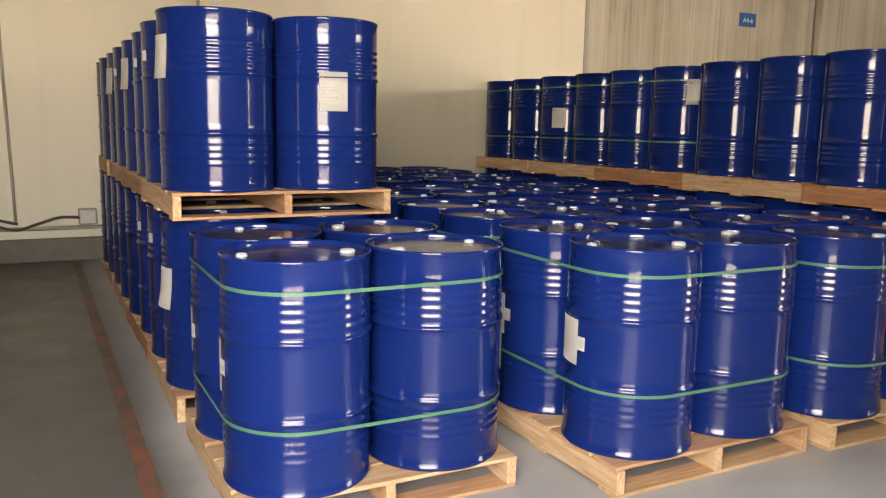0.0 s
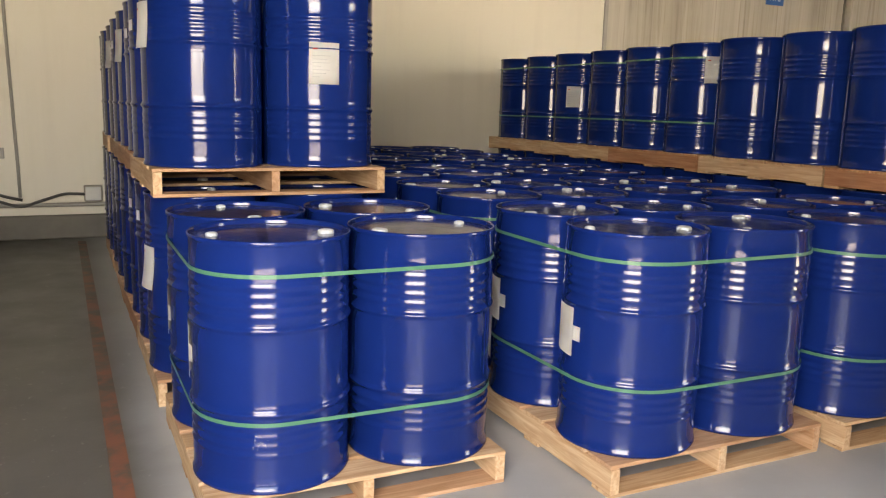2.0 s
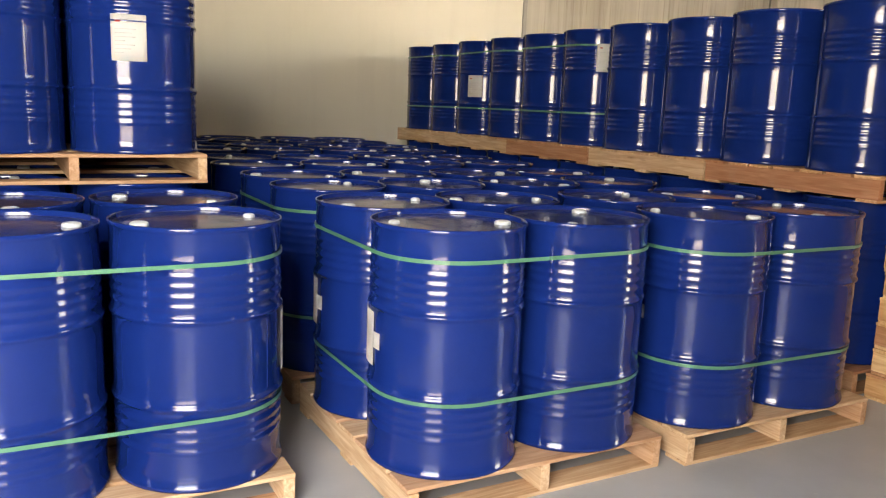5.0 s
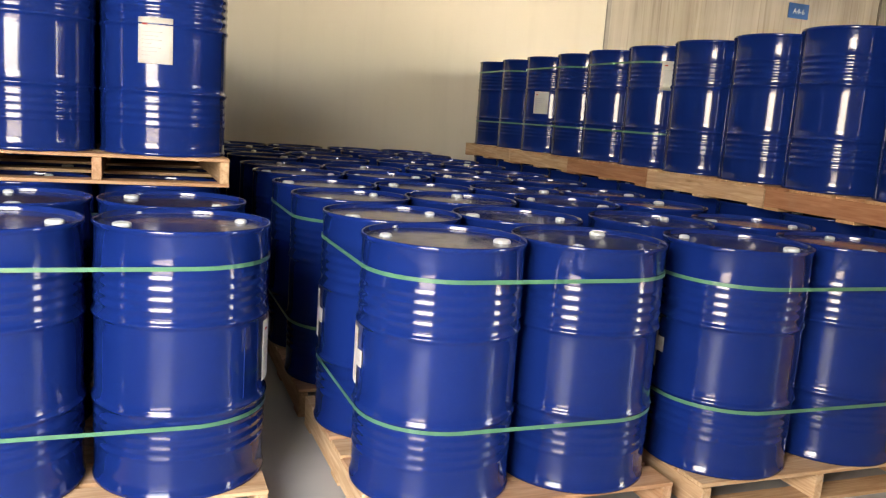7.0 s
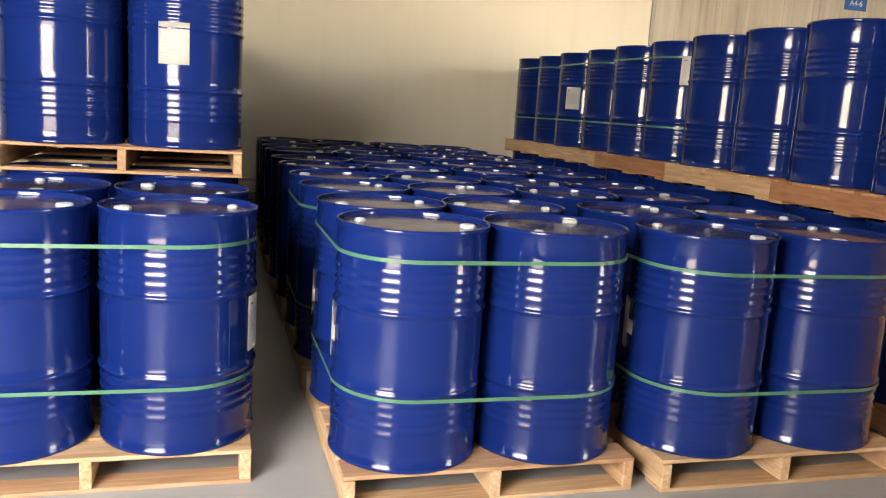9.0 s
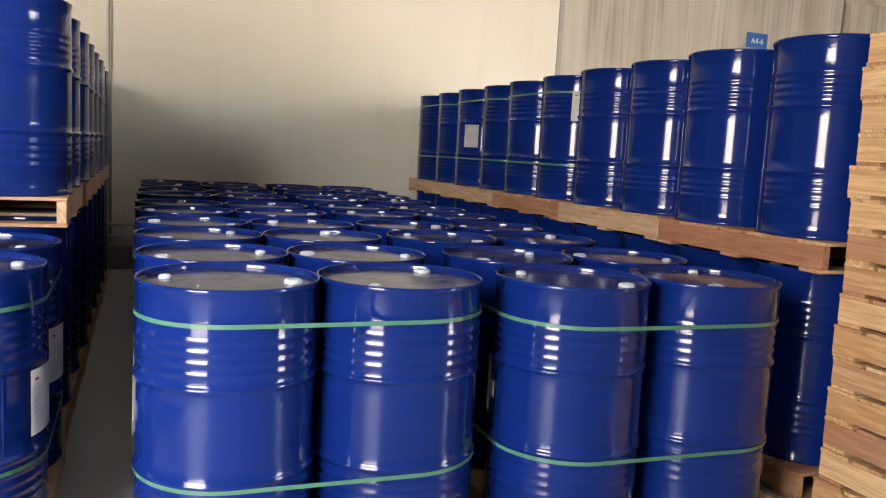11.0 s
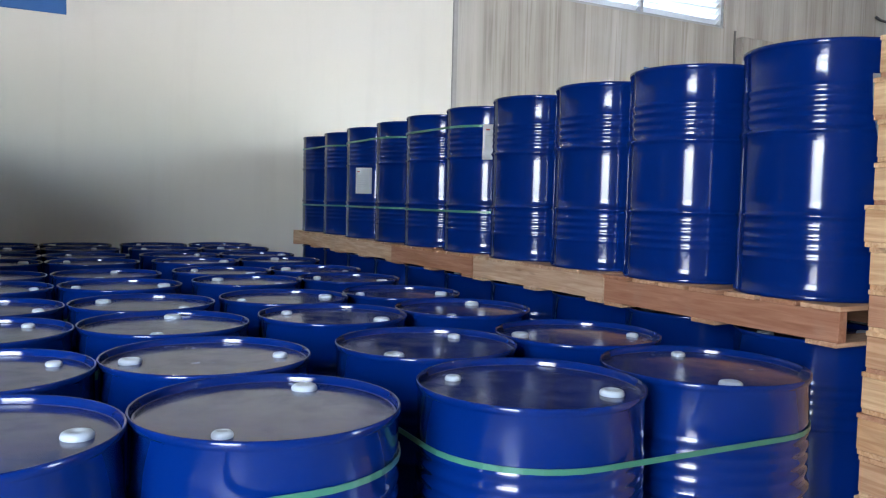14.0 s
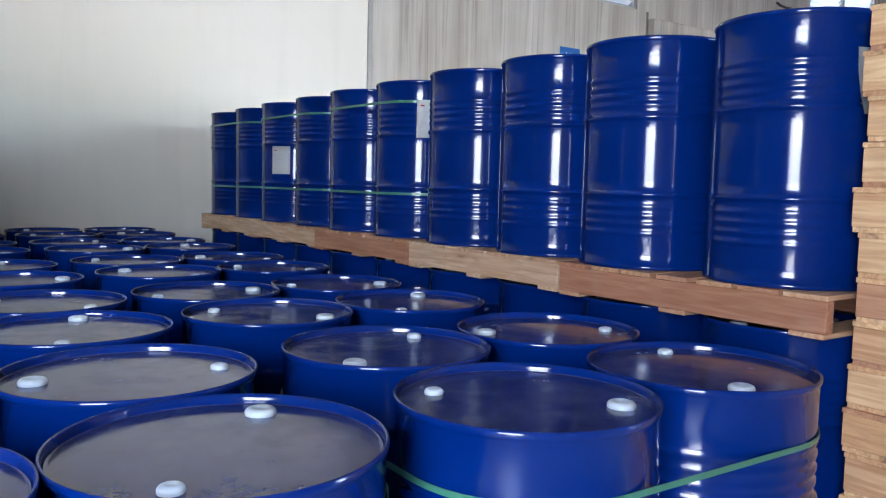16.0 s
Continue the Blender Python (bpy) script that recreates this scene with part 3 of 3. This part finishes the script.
def load(key, x, y, z, turn, group, spacing=(0.586, 0.592), dx=0.0, dy=0.0, turns=None, straps=False, lift=(0.0, 0.0)):
    """A pallet with its four drums; (x, y) is the pallet's middle. Drums: front left, front right, back left, back right."""
    place_pallet(PALLET[1 if key in ("DU0", "DU2", "D0", "AU2", "A2") else 0], x, y, z, turn, "pallets under drums")
    ca, sa = math.cos(radians(turn)), math.sin(radians(turn))
    cs = []
    for k, (sx, sy) in enumerate(((-1, -1), (1, -1), (-1, 1), (1, 1))):
        lx = dx + sx * spacing[0] / 2 + drum_rng.uniform(-0.004, 0.004)
        ly = dy + sy * spacing[1] / 2 + drum_rng.uniform(-0.006, 0.006)
        wx, wy = x + lx * ca - ly * sa, y + lx * sa + ly * ca
        tn = turns[k] if turns and turns[k] is not None else drum_rng.uniform(0, 360)
        cs.append((wx, wy))
        ALL[(key, k)] = place_drum(wx, wy, z + PH, tn, group)
    if straps:
        loop = [cs[0], cs[1], cs[3], cs[2]]
        strap(loop, z + PH + 0.770 + lift[0], 0.0135, (drum_rng.uniform(-0.004, 0.004), drum_rng.uniform(-0.004, 0.004)), "straps")
        strap(loop, z + PH + 0.252 + lift[1], 0.0135, (drum_rng.uniform(-0.004, 0.004), drum_rng.uniform(-0.004, 0.004)), "straps")


Z2 = PH + DH
# single pallet standing out in front of the stacked column
load("A0", 1.138, 3.077, 0, 0.2, "drums on the floor pallets", spacing=(0.592, 0.59), dx=0.005, dy=-0.013, turns=(-6, -164, 279, 142), straps=True)
# stacked column beside the aisle
for i in range(4):
    yc = 4.40 + 1.18 * i
    load("A%d" % (i + 1), 1.122, yc, 0, 0.6 * math.sin(i * 2.1), "drums in the stacked column")
    load("AU%d" % (i + 1), 1.125 + 0.01 * math.sin(i), yc, Z2, 0.8 * math.sin(i * 1.3 + 1) if i else 0.5, "drums in the stacked column", dy=-0.01)
# two columns one drum high
B_Y = (2.80, 4.02, 5.32, 6.77, 8.09)
C_Y = (2.75, 4.04, 5.37, 6.74, 8.06)
for i in range(5):
    load("B%d" % i, 2.59 - (0.0, 0.01, 0.02, 0.02, 0.0)[i], B_Y[i], 0, (0.3, -0.6, 0.8, -0.5, 0.3)[i], "drums on the floor pallets", spacing=(0.58, 0.583), dx=-0.016, dy=-0.012,
         turns=(-16, 49, -159, 172) if i == 0 else None, straps=i < 2, lift=(0.008, 0.02))
    load("C%d" % i, 3.85 - (0.0, 0.06, 0.04, 0.04, 0.03)[i], C_Y[i], 0, (-0.7, 0.7, -0.4, 0.6, -0.3)[i], "drums on the floor pallets", dx=-0.026, dy=-0.008,
         turns=(-46, -116, -145, 159) if i == 0 else (-46, 48, None, None) if i == 1 else None, straps=i < 1, lift=(-0.024, 0.014))
# stacked column, far side
for i, (yc, dy) in enumerate(((3.02, 0.045), (4.205, 0.04), (5.395, 0.03), (6.57, 0.015), (7.765, 0.01))):
    sp = 0.615 if i == 0 else 0.585
    load("D%d" % i, 5.34 - (0.057, 0.04, 0.015, -0.005, -0.025)[i], yc, 0, 0.4 * math.sin(i * 1.7), "drums in the stacked column", spacing=(0.59, sp), dx=0.03, dy=dy)
    load("DU%d" % i, 5.34 - (0.057, 0.04, 0.015, -0.005, -0.025)[i], yc, Z2, 0.5 * math.sin(i * 2.3 + 0.5), "drums in the stacked column", spacing=(0.59, sp), dx=0.018, dy=dy, straps=i >= 2)

# labels and stickers
for key in (("A0", 0), ("A0", 2), ("B0", 0), ("B0", 2), ("C0", 0)):
    cross_label(ALL[key], 153 if key[0] == "C0" else 163)
for key in (("A0", 1), ("A0", 3)):
    drum_label(ALL[key], -14, 0.45, 0.15, 0.215)
drum_label(ALL[("AU1", 1)], -100, 0.51, 0.145, 0.2)
drum_label(ALL[("AU1", 0)], -168, 0.655, 0.15, 0.21, curl=0.012)
drum_label(ALL[("A1", 0)], -168, 0.52, 0.15, 0.21, curl=0.02)
drum_label(ALL[("AU2", 2)], -168, 0.66, 0.15, 0.21, curl=0.012)
drum_label(ALL[("AU3", 2)], -168, 0.66, 0.15, 0.21, curl=0.012)
for key in (("AU1", 2), ("AU2", 0), ("AU3", 0), ("A2", 0), ("A1", 2)):
    drum_label(ALL[key], -165, 0.70, 0.05, 0.055, printed=False)
drum_label(ALL[("DU3", 2)], -143, 0.46, 0.145, 0.205)
drum_label(ALL[("DU2", 0)], -117, 0.67, 0.145, 0.21, curl=0.01)
drum_label(ALL[("DU0", 0)], -99, 0.66, 0.16, 0.21, curl=0.045)
drum_label(ALL[("D0", 0)], -88, 0.60, 0.15, 0.21, curl=0.045)

# a patch of small paint chips low on the front drum
chips = random.Random(5)
flakes = bmesh.new()
for i in range(26):
    a, z = radians(-113 + chips.gauss(0, 2.6) - math.degrees(ALL[("A0", 0)].matrix_basis.to_euler().z)), 0.19 + chips.gauss(0, 0.012)
    w = chips.uniform(0.0005, 0.0013)
    c_ = Vector((math.cos(a), math.sin(a), 0)) * (DR + 0.0034)
    t_ = Vector((-math.sin(a), math.cos(a), 0))
    box(flakes, -w, w, -0.0006, 0.0006, -w * 0.8, w * 0.8)
    new_verts = list(flakes.verts)[-8:]
    bmesh.ops.rotate(flakes, verts=new_verts, cent=(0, 0, 0), matrix=Euler((0, 0, a + math.pi / 2)).to_matrix())
    bmesh.ops.translate(flakes, verts=new_verts, vec=(c_.x, c_.y, z))
part("paint_chips", flakes, M_PRINT, ALL[("A0", 0)], "pale specks of chipped paint")

# empty pallets stacked high beside the drums
st = random.Random(21)
for i in range(15):
    place_pallet(SPARE[0], 4.80 + PW / 2 + st.uniform(-0.012, 0.018) - 0.004 * (14 - i) * 0.3, 2.42 - PD / 2 + st.uniform(-0.015, 0.01), PH * i, st.uniform(-0.9, 0.9), "stack of empty pallets")
# low stack beyond the aisle
for i in range(3):
    place_pallet(SPARE[0], -0.36 - PW / 2 + st.uniform(-0.01, 0.01), 6.8 - PD / 2, PH * i, st.uniform(-0.8, 0.8), "low stack of pallets", "empty raw softwood pallet in a low stack beside the aisle")

# ---- signs ----
def wall_sign(x0, x1, z0, z1, y, text=""):
    s = tagged(new("wall_sign"), "small blue enamel sign on the wall" + (" reading " + text if text else ""), "sign")
    s.location = ((x0 + x1) / 2, y, (z0 + z1) / 2)
    hw, hh = (x1 - x0) / 2, (z1 - z0) / 2
    part("plate", boxed(-hw, hw, -0.012, 0.0, -hh, hh, bevel=0.003), M_SIGN, s)
    if text:
        cu = bpy.data.curves.new("lettering", "FONT")
        cu.body, cu.size, cu.align_x, cu.align_y, cu.extrude = text, hh * 1.05, "CENTER", "CENTER", 0.002
        tmp = new("lettering_source", cu)
        dg = bpy.context.evaluated_depsgraph_get()
        me2 = bpy.data.meshes.new_from_object(tmp.evaluated_get(dg))
        bpy.data.objects.remove(tmp)
        me2.materials.clear()
        me2.materials.append(M_LETTER)
        lt = new("lettering", me2)
        lt.parent = s
        lt.matrix_basis = pose(0, -0.0145, -hh * 0.1, 90, 0, 0)
    return s


wall_sign(10.0, 10.37, 3.165, 3.375, HY1 + 0.03, "A4-6")
wall_sign(2.05, 2.84, 3.13, 3.65, HY1)
